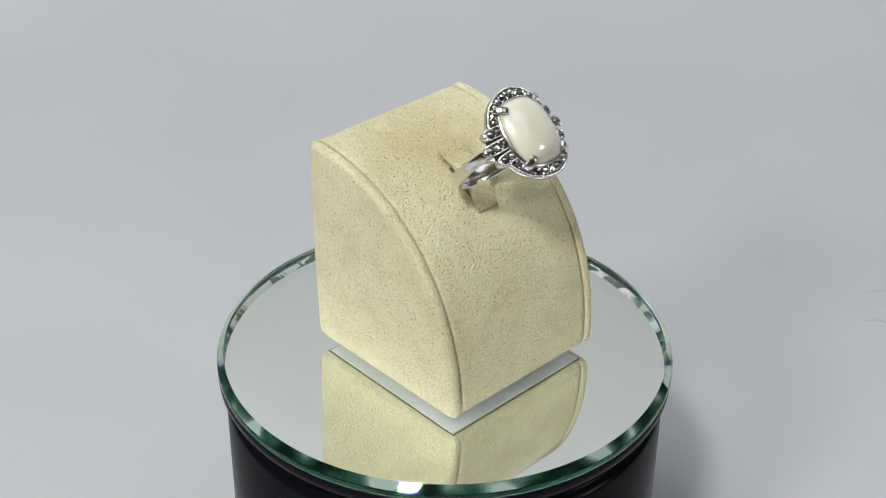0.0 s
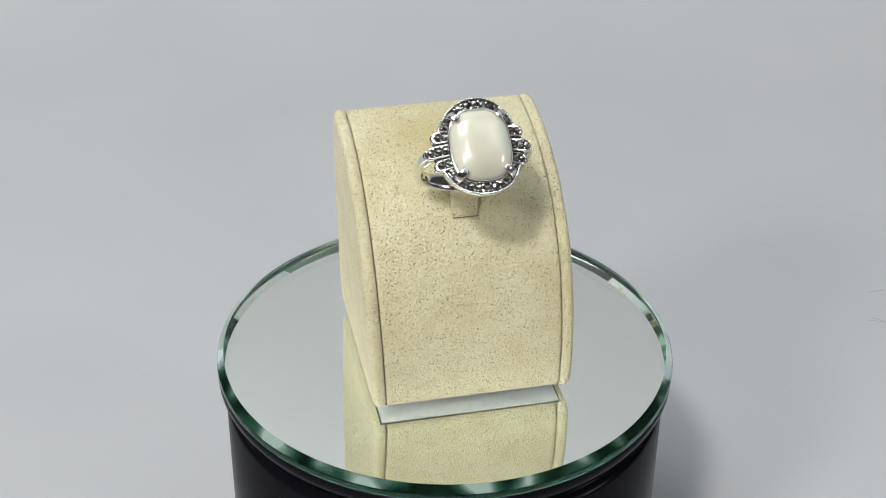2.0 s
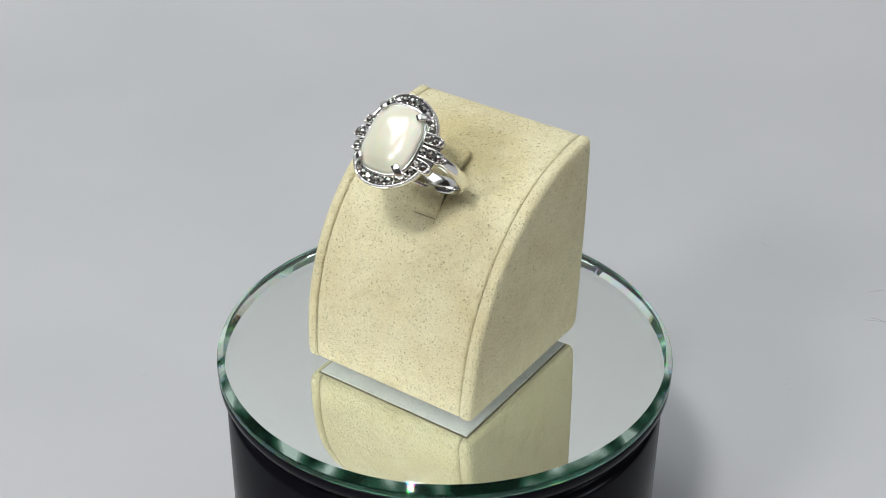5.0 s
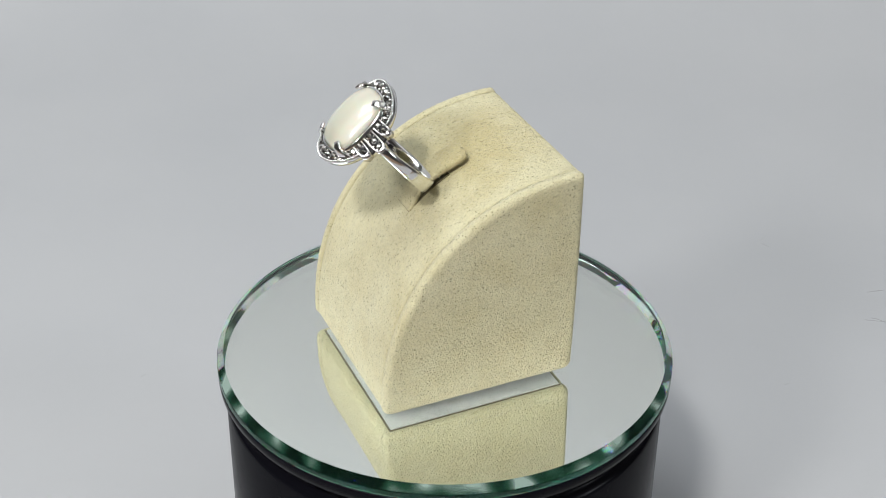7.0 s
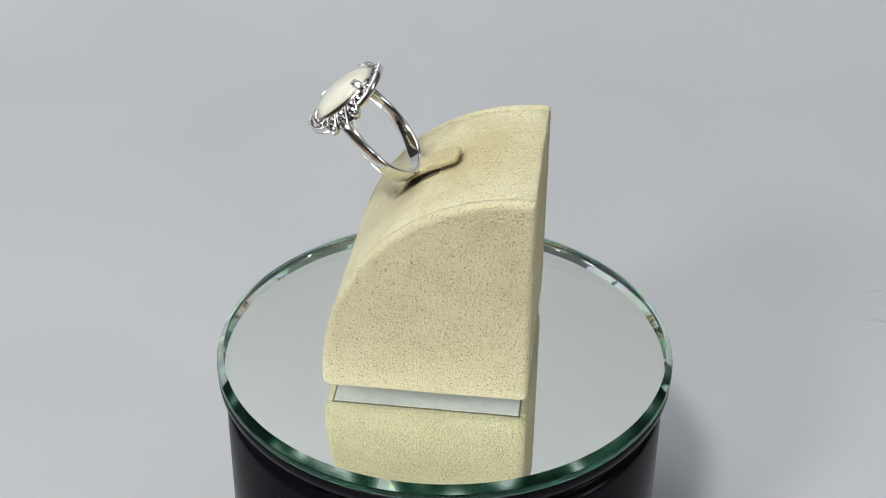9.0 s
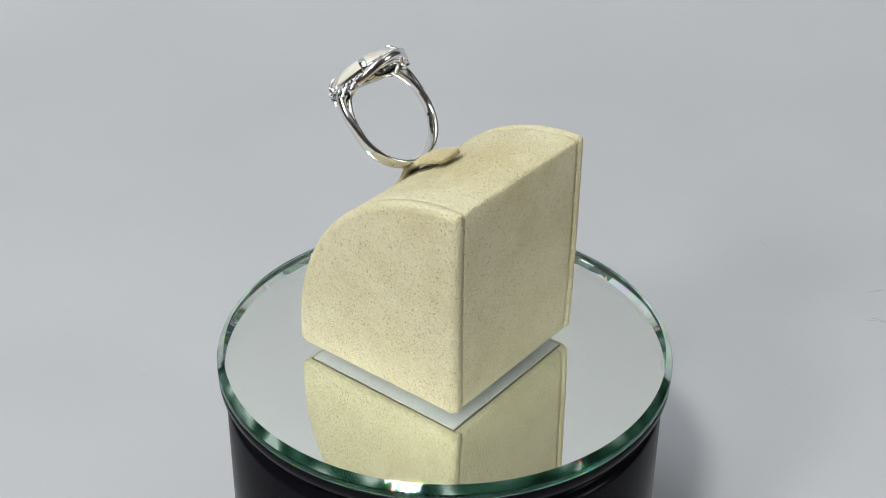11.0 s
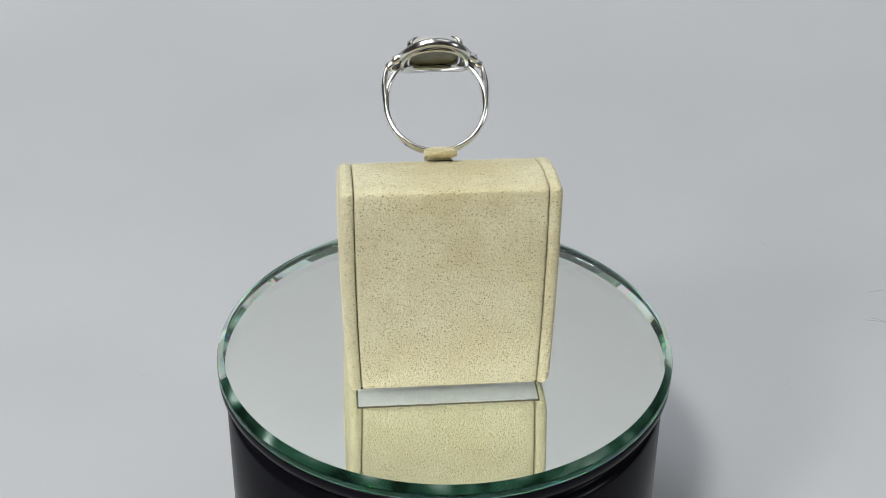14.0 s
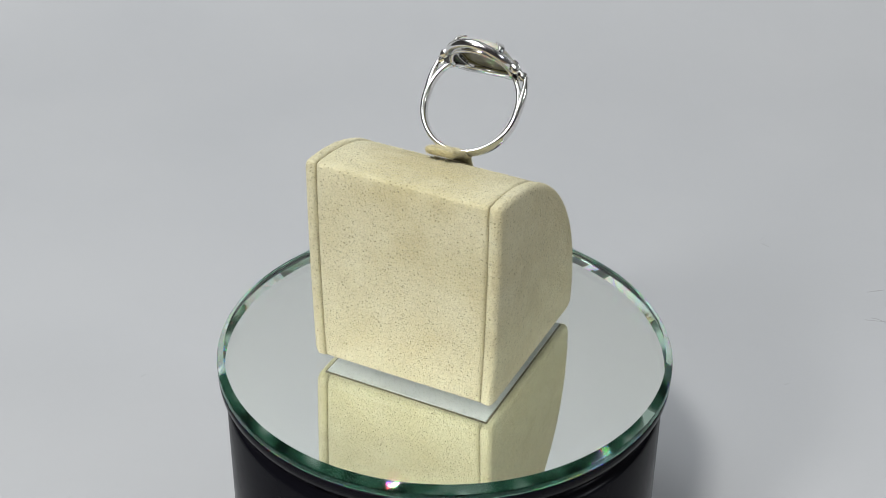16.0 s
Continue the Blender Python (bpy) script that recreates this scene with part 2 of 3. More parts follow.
def paper_sweep():
    """White paper that lies on the table and curves up behind the turntable."""
    line = [(-0.20, FLOOR), (-0.05, FLOOR), (0.26, FLOOR)]
    r, cy = 0.25, 0.26
    for k in range(1, 25):
        a = radians(90 * k / 24)
        line.append((cy + r * math.sin(a), FLOOR + r * (1 - math.cos(a))))
    line += [(cy + r + 0.015, FLOOR + r + 0.2), (cy + r + 0.04, FLOOR + r + 0.6)]
    bm = bmesh.new()
    xs = [-0.7 + 1.4 * i / 20 for i in range(21)]
    rows = [[bm.verts.new((x, y, z)) for x in xs] for y, z in line]
    for a, b in zip(rows, rows[1:]):
        for i in range(20):
            bm.faces.new([a[i], a[i + 1], b[i + 1], b[i]])
    ob = part("backdrop", bm, PAPER)
    mod = ob.modifiers.new("thickness", "SOLIDIFY")
    mod.thickness, mod.offset = 0.0006, -1
    return tagged(ob, "pale blue-grey seamless paper sweep behind the turntable", "backdrop", kind="structure")


paper_sweep()


def lint():
    """Stray hairs and specks on the paper, right of the turntable and beside it."""
    rng = random.Random(11)
    bm = bmesh.new()
    for x, y, ln, turn in ((0.131, 0.121, 0.0060, 0.3), (0.127, 0.106, 0.0070, -0.2), (0.133, 0.104, 0.0050, 1.9), (0.102, 0.150, 0.0035, 0.9), (0.105, 0.147, 0.0030, 2.4), (0.0965, 0.0733, 0.0014, 0.2), (-0.0866, 0.0730, 0.0016, 1.2), (0.1395, 0.113, 0.0045, 0.8)):
        bend, last = rng.uniform(-1.2, 1.2), None
        for k in range(9):
            a = turn + bend * k / 8
            c = Vector((x, y, FLOOR + 0.0007)) if last is None else last[0] + Vector((math.cos(a), math.sin(a), 0)) * ln / 8
            side = Vector((-math.sin(a), math.cos(a), 0)) * 0.00005
            pair = [bm.verts.new(c - side), bm.verts.new(c + side), bm.verts.new(c + Vector((0, 0, 0.0001)))]
            if last:
                for i, j in ((0, 2), (2, 1)):
                    bm.faces.new([last[1][i], last[1][j], pair[j], pair[i]])
            last = (c, pair)
    return tagged(part("lint", bm, LINT), "faint grey stray hairs lying on the paper", "lint", kind="stuff")


lint()


def table():
    top = new("table")
    part("tabletop", box(-0.8, 0.8, -0.6, 0.8, FLOOR - 0.034, FLOOR - 0.004, 0.004), WOOD, top, "", False)
    for x in (-0.74, 0.74):
        for y in (-0.54, 0.74):
            part("leg", box(x - 0.03, x + 0.03, y - 0.03, y + 0.03, -0.87, FLOOR - 0.034, 0.004), WOOD, top, "", False)
    return tagged(top, "dark wooden table under the paper sweep", "table")


table()

# ---- turntable ----
PLATE = Vector((-0.0002, -0.0006, -0.0014))      # centre of the plate's upper face
THICK, RIM, FLAT = 0.0044, 0.0496, 0.0481


def turntable():
    base = new("turntable")
    base.location = (PLATE.x, PLATE.y, 0)
    z = PLATE.z - THICK
    part("cap_ring", lathe([(0, z - 0.0003), (RIM - 0.0005, z - 0.0003), (RIM - 0.0005, PLATE.z - 0.0032), (RIM - 0.0002, PLATE.z - 0.0031), (RIM, PLATE.z - 0.0033), (RIM - 0.0001, z - 0.0008), (0.0486, z - 0.0022), (0.0480, z - 0.0034), (0.0472, z - 0.0040), (0, z - 0.0040)]), BLACK, base)
    part("drum", lathe([(0, z - 0.0041), (0.0470, z - 0.0041), (0.0470, z - 0.0058), (0.0478, z - 0.0064), (0.0482, z - 0.0072), (0.0482, FLOOR + 0.003), (0.0474, FLOOR), (0, FLOOR)]), BLACK, base)
    return tagged(base, "glossy black round motorised turntable on white paper", "turntable")


turntable()


def mirror_plate():
    plate = new("mirror_plate")
    plate.location = PLATE
    glass = lathe([(0, 0), (FLAT, 0), (RIM - 0.0001, -0.0014), (RIM, -0.0016), (RIM, -0.0028), (RIM - 0.0007, -0.0030), (RIM - 0.0007, -THICK + 0.0001), (0, -THICK + 0.0001)], 192)
    for f in glass.faces:
        near, far = (fn(math.hypot(v.co.x, v.co.y) for v in f.verts) for fn in (min, max))
        f.material_index = 0 if near < 0.01 else 1 if near < RIM - 0.0004 and f.calc_center_median().z > -THICK / 2 else 2
    g = part("glass", glass, [GLASS, BEVEL_GLASS, EDGE_GLASS], plate, "bevelled clear glass with a green edge", False)
    g.visible_shadow = False
    part("ground_edge", lathe([(RIM - 0.00064, -0.0031), (RIM - 0.00054, -0.0031), (RIM - 0.00054, -THICK), (RIM - 0.00064, -THICK), (RIM - 0.00064, -0.0031)], 192), GROUND_EDGE, plate, "roughly ground pale green edge")
    part("silvering", lathe([(0, -THICK), (RIM - 0.0009, -THICK), (RIM - 0.0009, -THICK - 0.0002), (0, -THICK - 0.0002)], 192), SILVERING, plate, "silver mirror coating", False)
    return tagged(plate, "round mirror of thick glass, greenish bright edge", "mirror")


MIRROR = mirror_plate()

# ---- display block ----
BX, BY = 0.00085, -0.00198
BACK, FRONT, TALL = BY + 0.02155, BY - 0.02135, 0.0466
WB, WT = 0.0417, 0.0430
POWER = 2.18
BOTTOM = -0.0010


def curve_point(a, inset=0.0):
    """A point (y, z) of the block's curved front: a = 0 at the foot, 1 at the upper rear edge."""
    s, c = math.sin(a * math.pi / 2), math.cos(a * math.pi / 2)
    dy, dz = (BACK - FRONT) - inset, TALL - inset
    return BACK - dy * c ** (2 / POWER), dz * s ** (2 / POWER)


def outline(inset, rnd=0.0010):
    """The side outline of the block, from the foot up the curve, down the back and along the bottom, corners rounded."""
    bottom = BOTTOM
    pts = [curve_point(0.02 + 0.95 * k / 40, inset) for k in range(41)]
    back, top = BACK - inset, TALL - inset
    pts += [(back - rnd * (1 - math.sin(a)), top - rnd * (1 - math.cos(a))) for a in (radians(d) for d in (20, 40, 60, 80))]
    pts += [(back, top * k / 8) for k in range(7, 0, -1)]
    low = bottom + inset
    rnd = 0.0017
    pts += [(back - rnd * (1 - math.cos(a)), low + rnd * (1 - math.sin(a))) for a in (radians(d) for d in (10, 35, 60, 85))]
    front = FRONT + inset
    pts += [(back + (front - back) * k / 10, low) for k in range(1, 10)]
    pts += [(front + rnd * (1 - math.sin(a)), low + rnd * (1 - math.cos(a))) for a in (radians(d) for d in (5, 30, 55, 80))]
    return pts


def half_width(z):
    f = min(1.0, max(0.0, z / TALL))
    return (WB + (WT - WB) * f) / 2 + 0.0012 * f * (1 - f)


def slab(offsets, caps=(False, False)):
    """Joins outlines at steps (inset, distance in from the side face, sign) into one body; caps: which ends are cushioned faces."""
    cy, cz = BY, 0.021

    def row(i, d, sg, f=1.0):
        out = []
        for y, z in outline(i):
            y, z = cy + (y - cy) * f, cz + (z - cz) * f
            out.append((BX + sg * (half_width(z) - d), y, z))
        return out

    rows = [row(*o) for o in offsets]
    if caps[0]:
        i, d, sg = offsets[0]
        rows = [row(i, d - puff, sg, f) for f, puff in ((0.02, 0.00040), (0.2, 0.00039), (0.4, 0.00034), (0.6, 0.00026), (0.75, 0.00018), (0.86, 0.0001), (0.94, 0.00004), (0.985, 0.00001))] + rows
    return loft(rows)


def surface(y):
    """Height and outward normal of the curved front at depth y."""
    lo, hi = 0.0, 1.0
    for _ in range(40):
        a = (lo + hi) / 2
        lo, hi = (a, hi) if curve_point(a)[0] < y else (lo, a)
    (y0, z0), (y1, z1) = curve_point(a - 0.01), curve_point(a + 0.01)
    n = Vector((0, -(z1 - z0), y1 - y0)).normalized()
    return Vector((0, *curve_point(a))), n


def nap(parent, count, length, seed):
    """Short fibres that stand off a suede part, one narrow blade each."""
    me = parent.data
    tris = [(tuple(p.vertices[k] for k in (0, i, i + 1)), p.area / (len(p.vertices) - 2)) for p in me.polygons for i in range(1, len(p.vertices) - 1)]
    co = np.array([v.co[:] for v in me.vertices])
    tri = np.array([t for t, _ in tris])
    a, b, c = co[tri[:, 0]], co[tri[:, 1]], co[tri[:, 2]]
    cross = np.cross(b - a, c - a)
    size = np.linalg.norm(cross, axis=1)
    rng = np.random.default_rng(seed)
    pick = rng.choice(len(tri), count, p=size / size.sum())
    u, v = rng.random((2, count))
    flip = u + v > 1
    u[flip], v[flip] = 1 - u[flip], 1 - v[flip]
    at = a[pick] + (b - a)[pick] * u[:, None] + (c - a)[pick] * v[:, None]
    n = cross[pick] / size[pick][:, None]
    way = n * 0.6 + rng.normal(0, 0.55, (count, 3))
    way /= np.linalg.norm(way, axis=1)[:, None]
    side = np.cross(way, rng.normal(0, 1, (count, 3)))
    side /= np.linalg.norm(side, axis=1)[:, None]
    long = length * rng.uniform(0.5, 1.4, (count, 1))
    p = np.stack([at - side * 0.00003 - n * 0.00004, at + side * 0.00003 - n * 0.00004, at + way * long], 1).reshape(-1, 3)
    fibres = bpy.data.meshes.new("nap")
    fibres.from_pydata(p.tolist(), [], np.arange(3 * count).reshape(-1, 3).tolist())
    fibres.materials.append(NAP)
    ob = new("nap", fibres)
    ob.parent = parent
    return tagged(ob, "fine cream suede fibres", kind="stuff")


def display_block():
    block = new("ring_display_block")
    rim = 0.0026
    for sg in (-1, 1):
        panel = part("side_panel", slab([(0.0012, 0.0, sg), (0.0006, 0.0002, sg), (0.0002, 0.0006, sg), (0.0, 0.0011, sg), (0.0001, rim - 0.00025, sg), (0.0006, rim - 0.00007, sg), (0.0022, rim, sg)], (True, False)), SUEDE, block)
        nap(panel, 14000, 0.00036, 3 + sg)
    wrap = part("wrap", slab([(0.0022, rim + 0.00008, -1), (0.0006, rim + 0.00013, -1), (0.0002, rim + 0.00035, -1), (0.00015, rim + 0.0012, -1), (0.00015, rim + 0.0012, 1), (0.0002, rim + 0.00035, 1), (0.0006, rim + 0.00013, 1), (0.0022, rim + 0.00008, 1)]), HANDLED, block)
    nap(wrap, 26000, 0.00036, 7)
    part("base_card", box(BX - WB / 2 + 0.0019, BX + WB / 2 - 0.0019, FRONT + 0.0021, BACK - 0.0019, PLATE.z + 0.00005, BOTTOM + 0.0002), CARD, block, "thin white card glued underneath", False)

    # dark strips round the card stand in for the shaded gap at the suede
    x0, x1, y0, y1 = BX - WB / 2 + 0.0019, BX + WB / 2 - 0.0019, FRONT + 0.0021, BACK - 0.0019
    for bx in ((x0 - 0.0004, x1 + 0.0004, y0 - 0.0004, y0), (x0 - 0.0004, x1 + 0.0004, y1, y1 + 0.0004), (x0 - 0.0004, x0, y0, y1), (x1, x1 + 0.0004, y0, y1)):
        part("gap_shade_strip", box(*bx, BOTTOM - 0.00008, BOTTOM + 0.0001), SHADE_BROWN, block, "dark strip painted for the shaded gap underneath", False)

    # the tongue that holds the ring's band down, and the slit's painted shade
    mid = BX + 0.0006
    rows = []
    for k in range(25):
        f = k / 24
        y = -0.0104 + 0.0136 * f
        p, n = surface(y)
        rise = 0.0002 + 0.0021 * math.sin(math.pi * min(1.0, f / 0.34) / 2) ** 2 - 0.0004 * max(0.0, f - 0.5)
        end = min(1.0, math.sqrt(max(0.0, 1 - ((f - 0.86) / 0.14) ** 2))) if f > 0.86 else 1.0
        w = (0.0027 + 0.0005 * f) * (0.45 + 0.55 * end)
        thick = (0.0012 + 0.0005 * f) * (0.4 + 0.6 * end)
        sec = []
        for j in range(16):
            u, h = cushion(2 * math.pi * j / 16, w, thick / 2, 4.0)
            sec.append((p + n * (rise - thick / 2 + h + 0.0002) + Vector((mid + u, 0, 0)))[:])
        rows.append(sec)
    tongue = part("tongue", loft(rows), HANDLED, block, "raised suede tongue holding the ring")
    nap(tongue, 6000, 0.00042, 9)
    # a dark sheet just proud of the suede paints the slit's shade
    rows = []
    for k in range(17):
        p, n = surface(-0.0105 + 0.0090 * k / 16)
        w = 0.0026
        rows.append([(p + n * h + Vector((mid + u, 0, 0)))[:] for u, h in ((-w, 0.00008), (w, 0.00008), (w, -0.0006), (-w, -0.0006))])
    part("slit_shade", loft(rows), SHADE_BROWN, block, "dark patch painted as the shade in the cut", False)
    return tagged(block, "cream suede ring display block with curved front", "ring stand")


BLOCK = display_block()

# ---- ring ----
LEAN = radians(48.0)                      # the stone's face looks up and forward
N_ = Vector((0, -math.cos(LEAN), math.sin(LEAN)))
L_ = Vector((0, math.sin(LEAN), math.cos(LEAN)))
HOOP = Vector((0.0015, -0.0209, 0.0566)) - 0.0108 * N_ + 0.0002 * L_
TO_RING = Matrix((( 1, 0, 0, HOOP.x), (0, L_.y, N_.y, HOOP.y), (0, L_.z, N_.z, HOOP.z), (0, 0, 0, 1)))


def top_height(x):
    """Height of the setting over the hoop's centre: it sinks towards the shoulders."""
    return 0.0110 - 27.0 * x * x


def on_top(x, v, lift=0.0, twist=0.0):
    """A pose on the setting's upper face."""
    slope = math.atan(-54.0 * x)
    return Matrix.Translation((x, v, top_height(x) + lift)) @ Matrix.Rotation(-slope, 4, "Y") @ Matrix.Rotation(twist, 4, "Z")


def add_bead(bm, m, radius):
    """A grain of silver, half sunk."""
    low = [bm.verts.new(m @ Vector((radius * math.cos(k * math.pi / 3), radius * math.sin(k * math.pi / 3), 0))) for k in range(6)]
    mid = [bm.verts.new(m @ Vector((0.75 * radius * math.cos(k * math.pi / 3), 0.75 * radius * math.sin(k * math.pi / 3), 0.66 * radius))) for k in range(6)]
    tip = bm.verts.new(m @ Vector((0, 0, radius)))
    for k in range(6):
        j = (k + 1) % 6
        bm.faces.new([low[k], low[j], mid[j], mid[k]])
        bm.faces.new([mid[k], mid[j], tip])


def marcasite_mesh():
    """A small stone, rose cut: six flat facets over a low girdle."""
    bm = bmesh.new()
    low = [bm.verts.new((math.cos(k * math.pi / 3), math.sin(k * math.pi / 3), 0)) for k in range(6)]
    mid = [bm.verts.new((0.62 * math.cos((k + 0.5) * math.pi / 3), 0.62 * math.sin((k + 0.5) * math.pi / 3), 0.42)) for k in range(6)]
    tip = bm.verts.new((0, 0, 0.66))
    for k in range(6):
        j = (k + 1) % 6
        bm.faces.new([low[k], low[j], mid[k]])
        bm.faces.new([mid[k], low[j], mid[j]])
        bm.faces.new([mid[k], mid[j], tip])
    for v in bm.verts:
        v.co *= 0.001
    return mesh_of("marcasite", bm, MARCASITE, False)


def ring():
    r = new("ring")
    tagged(r, "silver ring with white mother-of-pearl stone and marcasites", "ring")
    rng = random.Random(5)

    # band: wide and flat underneath, narrow at the sides, standing up to the shoulders
    secs = []
    for k in range(81):
        a = radians(-232 + 284 * k / 80)
        c, s = math.cos(a), math.sin(a)
        e = 2.0 if s < 0 else 2.1
        x, n = 0.0104 * math.copysign(abs(c) ** (2 / e), c), 0.0104 * math.copysign(abs(s) ** (2 / e), s)
        under = max(0.0, -s)
        w, thick = 0.00125 + 0.00060 * under ** 1.5 - 0.0006 * max(0.0, s), 0.00072 - 0.00012 * under - 0.00030 * max(0.0, s)
        d = Vector((c, 0, s))
        sec = []
        for j in range(16):
            q = 2 * math.pi * j / 16
            u, t = cushion(q, w, thick, 2.6)
            sec.append((Vector((x, u, n)) + d * t)[:])
        secs.append(sec)
    shank = part("shank", loft(secs), SILVER, r, "plain polished silver band")
    # worn stamps outside and inside the flat of the band
    for a, wide, far in ((-50, 0.0011, 0.01098), (-42, 0.0008, 0.01098), (-146, 0.0010, 0.00978), (-161, 0.0007, 0.00976)):
        q = radians(a)
        m = Matrix.Translation((far * math.cos(q), 0, far * math.sin(q))) @ Matrix.Rotation(math.pi / 2 - q, 4, "Y")
        bm = box(-wide / 2, wide / 2, -0.00035, 0.00035, -0.00006, 0.00003)
        bm.transform(m)
        part("stamp", bm, OXIDE_SHADE, shank, "small dark worn stamp", False)

    # shoulders: the band forks, and its outer arm stands straight up to the tip of the middle bar
    for sg in (-1, 1):
        line = ((0.00985, -0.0034, 0.00040, 0.00128), (0.01025, -0.0012, 0.00062, 0.00124), (0.01040, 0.0010, 0.00080, 0.00118), (0.01045, 0.0030, 0.00086, 0.00110), (0.01045, 0.0042, 0.00084, 0.00102), (0.01042, 0.0056, 0.00064, 0.00094), (0.01015, 0.0072, 0.00050, 0.00086), (0.00960, 0.0086, 0.00048, 0.00080))
        part("shoulder", loft([[(sg * (x + cushion(2 * math.pi * j / 14, thick, w, 2.5)[0]), cushion(2 * math.pi * j / 14, thick, w, 2.5)[1], n) for j in range(14)] for x, n, thick, w in line]), SILVER, r)

    # gallery: a wire that arches from shoulder to shoulder under each end of the stone
    for sv in (-1, 1):
        secs = []
        for k in range(25):
            q = radians(180 * k / 24)
            c, s = math.cos(q), math.sin(q)
            at = Vector((0.0069 * c, sv * (0.0006 + 0.0059 * s), 0.0078 + 0.0019 * s ** 0.8))
            out = Vector((c, sv * s, 0)).normalized()
            secs.append([(at + out * 0.00050 * math.cos(2 * math.pi * j / 10) + Vector((0, 0, 0.00052 * math.sin(2 * math.pi * j / 10))))[:] for j in range(10)])
        part("gallery_wire", loft(secs), SILVER, r)

    # basket wall round the stone
    secs = []
    for j in range(65):
        q = 2 * math.pi * j / 64
        sec = []
        for off, n in ((0.0, 0.0114), (0.0004, 0.0114), (0.0006, 0.0104), (0.0001, 0.0094), (-0.0005, 0.0093), (-0.0003, 0.0104)):
            x, v = cushion(q, 0.0056 + off, 0.0069 + off)
            sec.append((x, v, n - 10.0 * x * x + 6.0 * v * v * (n < 0.011)))
        secs.append(sec)
    bm = loft(secs, False)
    # inner faces take the black, which also paints the hollow's shade
    bm.faces.ensure_lookup_table()
    for k, f in enumerate(bm.faces):
        f.material_index = int(k % 6 in (4, 5))
    part("basket", bm, [SILVER, OXIDE_SHADE], r, "silver basket, inside blackened for oxide and shade")

    # domed stone with a flat back
    bm = bmesh.new()
    rows = [[bm.verts.new((0, 0, 0.0135))]]
    for k in range(1, 13):
        e = k / 12
        h = 0.0021 * (1 - e ** 3.3)
        rows.append([bm.verts.new((*cushion(2 * math.pi * j / 72, 0.0057 * e, 0.0070 * e, 2.0 + 0.75 * e), 0.0114 + h)) for j in range(72)])
    rows.append([bm.verts.new((*cushion(2 * math.pi * j / 72, 0.0055, 0.0068, 2.75), 0.0108)) for j in range(72)])
    rows.append([bm.verts.new((0, 0, 0.0108))])
    for a, b in zip(rows, rows[1:]):
        for j in range(72):
            i = (j + 1) % 72
            bm.faces.new([a[0], b[j], b[i]] if len(a) == 1 else [a[j], b[0], a[i]] if len(b) == 1 else [a[j], b[j], b[i], a[i]])
    part("stone", bm, PEARL, r, "white domed mother-of-pearl cabochon")

    bm = loft([[(*cushion(2 * math.pi * j / 48, 0.0054, 0.0067, 2.75), n) for j in range(48)] for n in (0.01065, 0.01035)])
    part("stone_back", bm, SHELL, r, "dull olive back of the stone, darkened for the hollow's shade", False)

    # claws over the stone's four corners
    for sx in (-1, 1):
        for sv in (-1, 1):
            out = Vector((sx * 0.75, sv * 0.66, 0)).normalized()
            side = Vector((-out.y, out.x, 0))
            at = Vector((sx * 0.00435, sv * 0.00545, 0))
            secs = []
            for o, n, w, h in ((0.0011, 0.0098, 0.0006, 0.00045), (0.0011, 0.0110, 0.0007, 0.00045), (0.0009, 0.0117, 0.0007, 0.0004), (0.0002, 0.01230, 0.00074, 0.00036), (-0.0007, 0.01268, 0.00068, 0.00026), (-0.00085, 0.01262, 0.00055, 0.0001)):
                lean = Vector((0, 0, 1)) if n > 0.0120 else (out + Vector((0, 0, 0.5))).normalized()
                c = at + out * o + Vector((0, 0, n))
                secs.append([(c + side * cushion(2 * math.pi * j / 12, w, h, 5)[0] + lean * cushion(2 * math.pi * j / 12, w, h, 5)[1])[:] for j in range(12)])
            part("claw", loft(secs), SILVER, r)

    stone_mesh = marcasite_mesh()

    def marcasite(parent, m, size):
        ob = new("marcasite", stone_mesh)
        ob.parent = parent
        ob.matrix_local = m @ Matrix.Diagonal((size, size, size, 1))

    # halo: one arc over each end of the stone
    for sv in (-1, 1):
        mid_v, r_in, r_out = 0.0019, 0.0050, 0.0078
        secs, floor_secs = [], []
        for k in range(33):
            a = radians(14 + 152 * k / 32)
            sec, fl = [], []
            for rr, dn in ((r_in, -0.0013), (r_in, 0.0), (r_in + 0.0003, 0.00012), (r_in + 0.0004, -0.0001), (r_out - 0.0005, -0.0002), (r_out - 0.0004, 0.00005), (r_out - 0.0001, 0.00004), (r_out, -0.0002), (r_out, -0.0012), (r_out - 0.0004, -0.0015)):
                x, v = rr * math.cos(a), sv * (mid_v + rr * math.sin(a))
                sec.append((x, v, top_height(x) + dn))
            for rr, dn in ((r_in + 0.00042, -0.00004), (r_out - 0.00048, -0.00010), (r_out - 0.00048, -0.00025), (r_in + 0.00042, -0.00025)):
                x, v = rr * math.cos(a), sv * (mid_v + rr * math.sin(a))
                fl.append((x, v, top_height(x) + dn))
            secs.append(sec)
            floor_secs.append(fl)
        halo = part("halo", loft(secs), SILVER, r, "silver arc set with marcasites")
        part("setting_floor", loft(floor_secs), OXIDE_SHADE, halo, "blackened silver floor")
        beads = bmesh.new()
        for k in range(38):
            a = radians(16 + 148 * k / 37)
            for rr, lift, rad in ((r_out - 0.00022, 0.00003, 0.00025), (r_in + 0.0002, 0.0001, 0.0002)):
                x, v = rr * math.cos(a), sv * (mid_v + rr * math.sin(a))
                add_bead(beads, on_top(x, v, lift), rad)
        count = 11
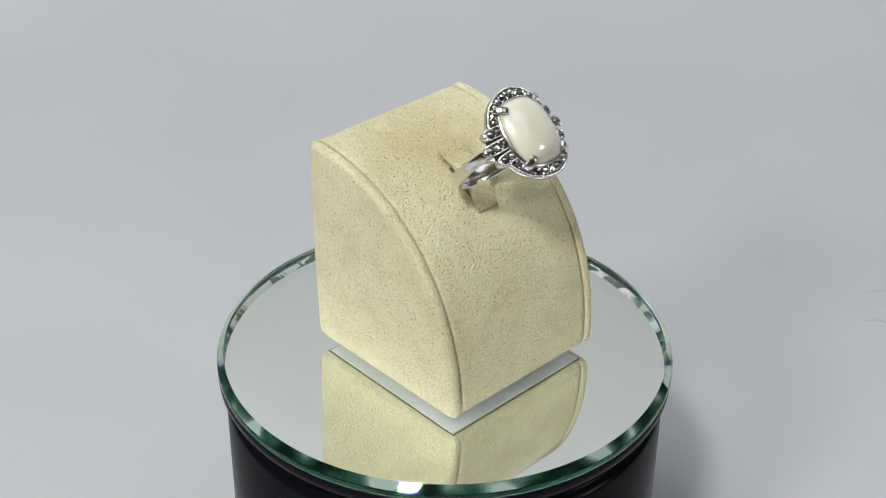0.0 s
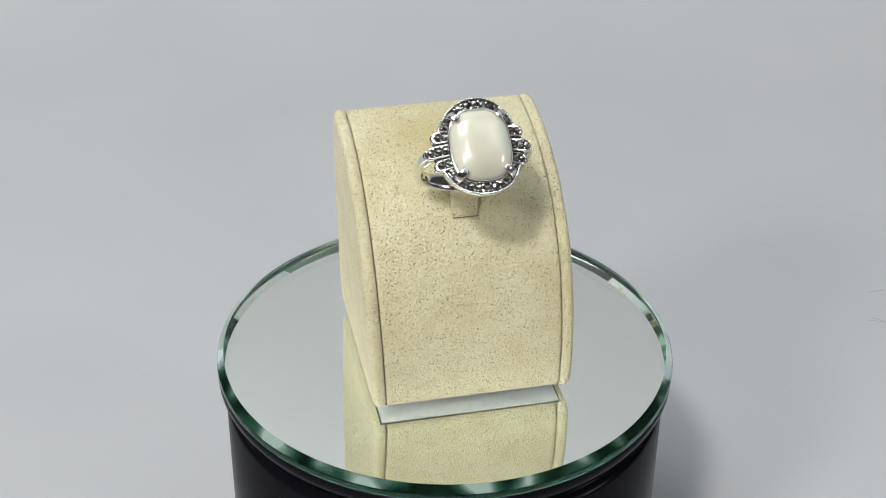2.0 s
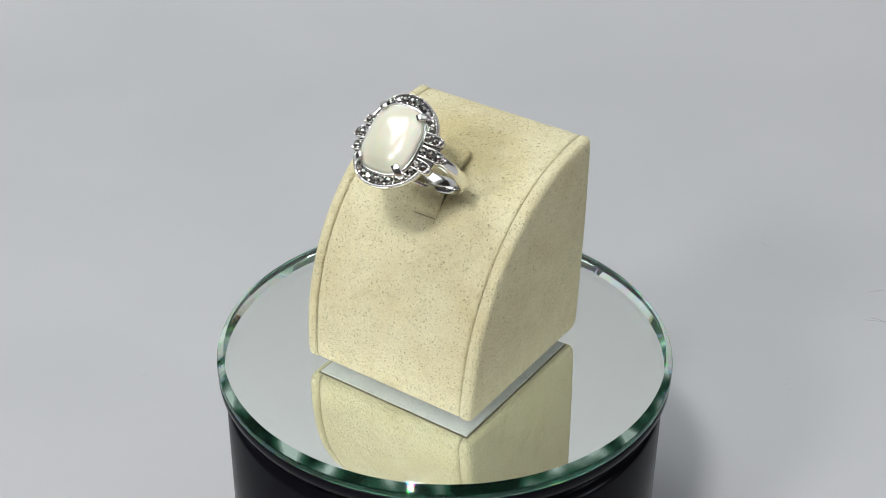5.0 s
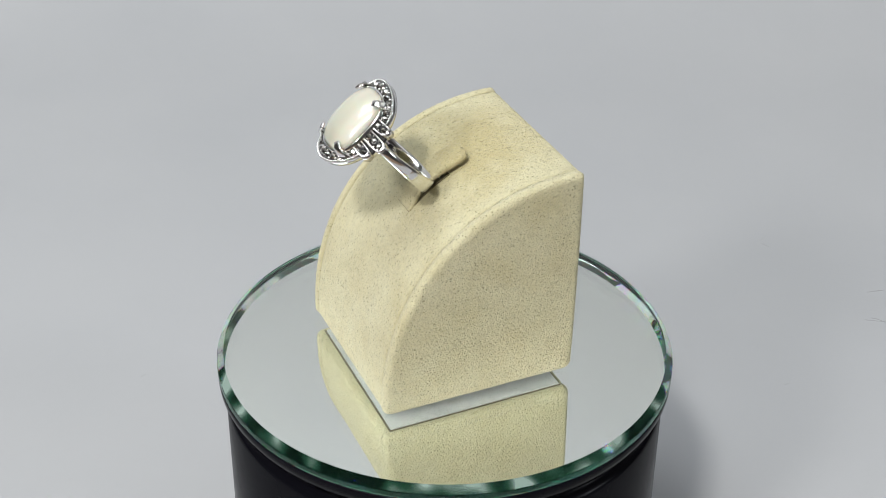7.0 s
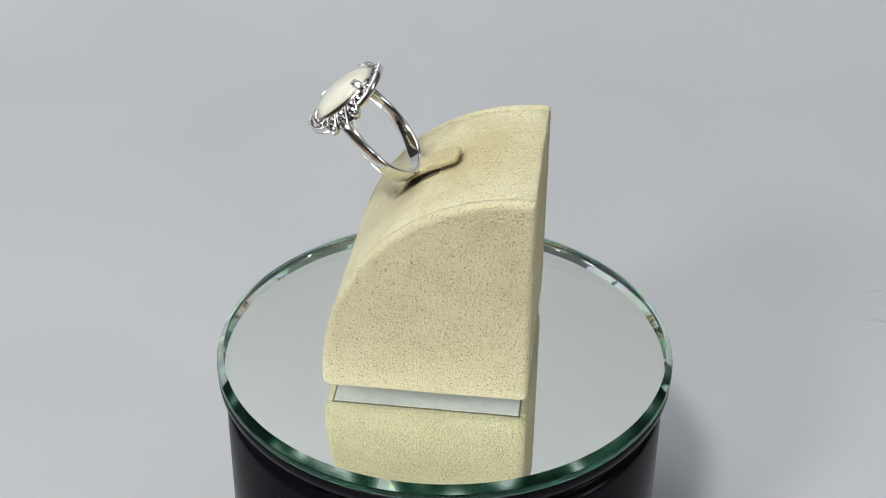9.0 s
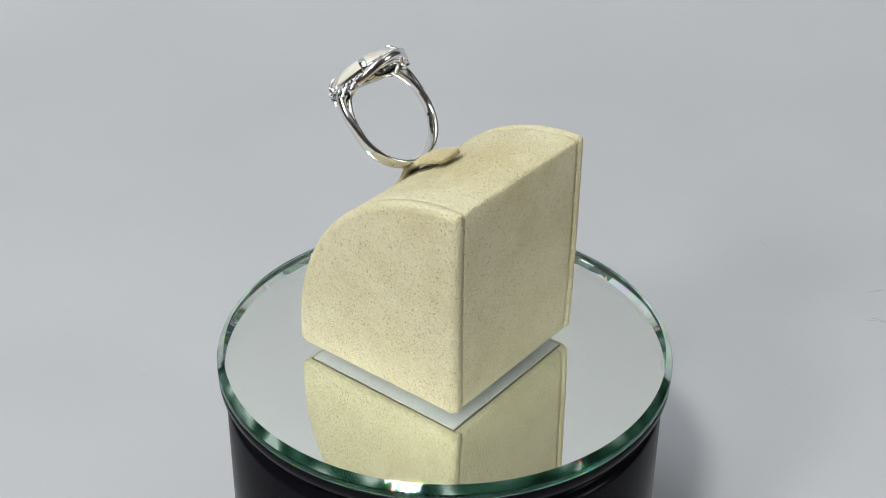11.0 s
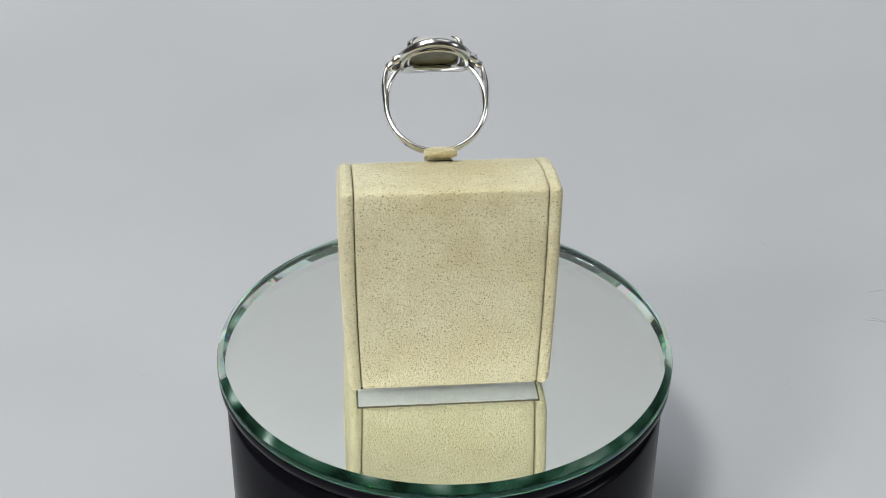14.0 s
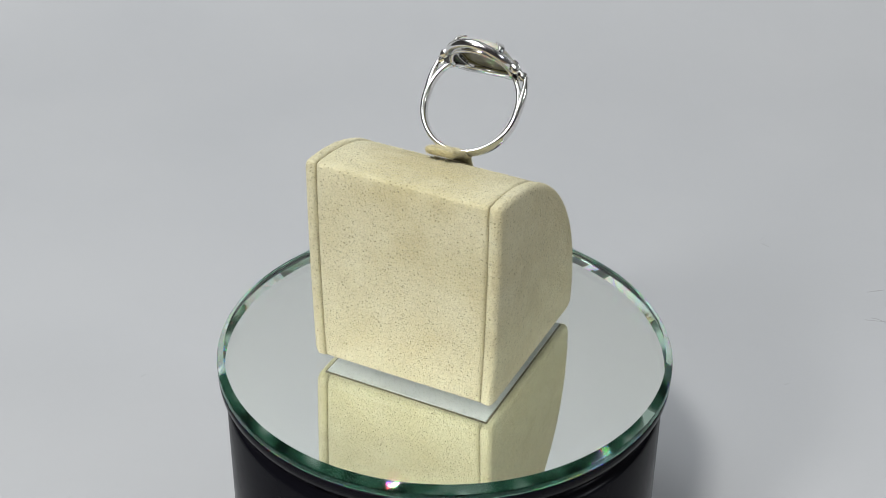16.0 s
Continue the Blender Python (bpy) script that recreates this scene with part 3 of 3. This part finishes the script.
        for k in range(count):
            a = radians(22 + 136 * k / (count - 1))
            rr = (r_in + r_out) / 2 + 0.00005
            x, v = rr * math.cos(a), sv * (mid_v + rr * math.sin(a))
            marcasite(halo, on_top(x, v, -0.00008, rng.uniform(0, 1)) @ Matrix.Rotation(rng.uniform(-0.25, 0.25), 4, "X"), rng.uniform(0.80, 0.88))
            if k < count - 1:
                b = a + radians(68 / (count - 1))
                for rr in (r_in + 0.0008, r_out - 0.0008):
                    x, v = rr * math.cos(b), sv * (mid_v + rr * math.sin(b))
                    add_bead(beads, on_top(x, v, -0.0001), 0.00026)
        tagged(part("beading", beads, SILVER, halo, "rows of tiny silver grains"), kind="stuff")

    # three stepped fingers on each side, over a plate added to darken their gaps
    for sg in (-1, 1):
        bm = loft([[(sg * x, v, top_height(x) + dn) for v, dn in ((-0.0036, -0.0006), (0.0036, -0.0006), (0.0034, -0.0011), (-0.0034, -0.0011))] for x in (0.0050, 0.0060, 0.0070, 0.0080, 0.0086)])
        part("gap_plate", bm, OXIDE_SHADE, r, "plate put in to darken the gaps between the bars", False)
        for v0, end, w, xs in ((0.0026, 0.0089, 0.00112, (0.0064, 0.0079)), (0.0, 0.0102, 0.00125, (0.0065, 0.0080, 0.0094)), (-0.0026, 0.0089, 0.00112, (0.0064, 0.0079))):
            secs = []
            for k in range(13):
                f = k / 12
                x = 0.0050 + (end - 0.0050) * f
                fade = 1.0 if f < 0.75 else math.sqrt(max(0.02, 1 - ((f - 0.75) / 0.25) ** 2))
                ww = w * (0.35 + 0.65 * fade)
                fan = v0 * (1 + 0.10 * f)
                z = top_height(x) + 0.0002 - 0.0003 * (1 - fade)
                secs.append([(sg * x, fan + dv * ww, z + dn) for dv, dn in ((-1, -0.0013), (-1, -0.0002), (-0.86, 0.0001), (-0.72, 0.0), (0.72, 0.0), (0.86, 0.0001), (1, -0.0002), (1, -0.0013))])
            bar = part("side_bar", loft(secs), SILVER, r, "stepped silver bar set with marcasites")
            bm = loft([[(sg * x, v0 * (1 + 0.1 * (x - 0.005) / 0.005) + dv * w * 0.7, top_height(x) + 0.0002 + dn) for dv, dn in ((-1, 0.00003), (1, 0.00003), (1, -0.0001), (-1, -0.0001))] for x in (0.0052 + (end - 0.0060) * k / 8 for k in range(9))])
            part("setting_floor", bm, OXIDE_SHADE, bar, "blackened silver floor")
            boss = bmesh.new()
            bmesh.ops.create_uvsphere(boss, u_segments=14, v_segments=8, radius=1.0)
            boss.transform(Matrix.Translation((sg * (end - 0.00075), v0 * 1.1, top_height(end - 0.0006) - 0.0006)) @ Matrix.Diagonal((0.00095, w * 0.86, 0.00075, 1)))
            part("end_boss", boss, SILVER, bar, "rounded polished end of the bar")
            for x in xs:
                fan = v0 * (1 + 0.10 * (x - 0.005) / (end - 0.005))
                marcasite(bar, on_top(sg * x, fan, 0.00018, rng.uniform(0, 1)) @ Matrix.Rotation(rng.uniform(-0.25, 0.25), 4, "X"), rng.uniform(0.70, 0.76) if abs(v0) < 0.001 else rng.uniform(0.64, 0.70))
            beads = bmesh.new()
            for k in range(len(xs)):
                x = xs[k] + 0.0007
                fan = v0 * (1 + 0.10 * (x - 0.005) / (end - 0.005))
                for dv in (-0.55, 0.55):
                    add_bead(beads, on_top(sg * x, fan + dv * w, 0.0002), 0.00022)
            for k in range(12):
                x = 0.0054 + (end - 0.0068) * k / 11
                fan = v0 * (1 + 0.10 * (x - 0.005) / (end - 0.005))
                for dv in (-0.87, 0.87):
                    add_bead(beads, on_top(sg * x, fan + dv * w, 0.00026), 0.00018)
            tagged(part("beading", beads, SILVER, bar, "rows of tiny silver grains"), kind="stuff")
    return r


RING = ring()


def motions():
    turn = [(k * 0.5, START + SPIN * k * 0.5) for k in range(33)]
    walk(MIRROR, [(t, pose(*PLATE, 0, 0, a)) for t, a in turn])
    walk(BLOCK, [(t, pose(0, 0, 0, 0, 0, a)) for t, a in turn])
    walk(RING, [(t, pose(0, 0, 0, 0, 0, a) @ TO_RING) for t, a in turn])


motions()
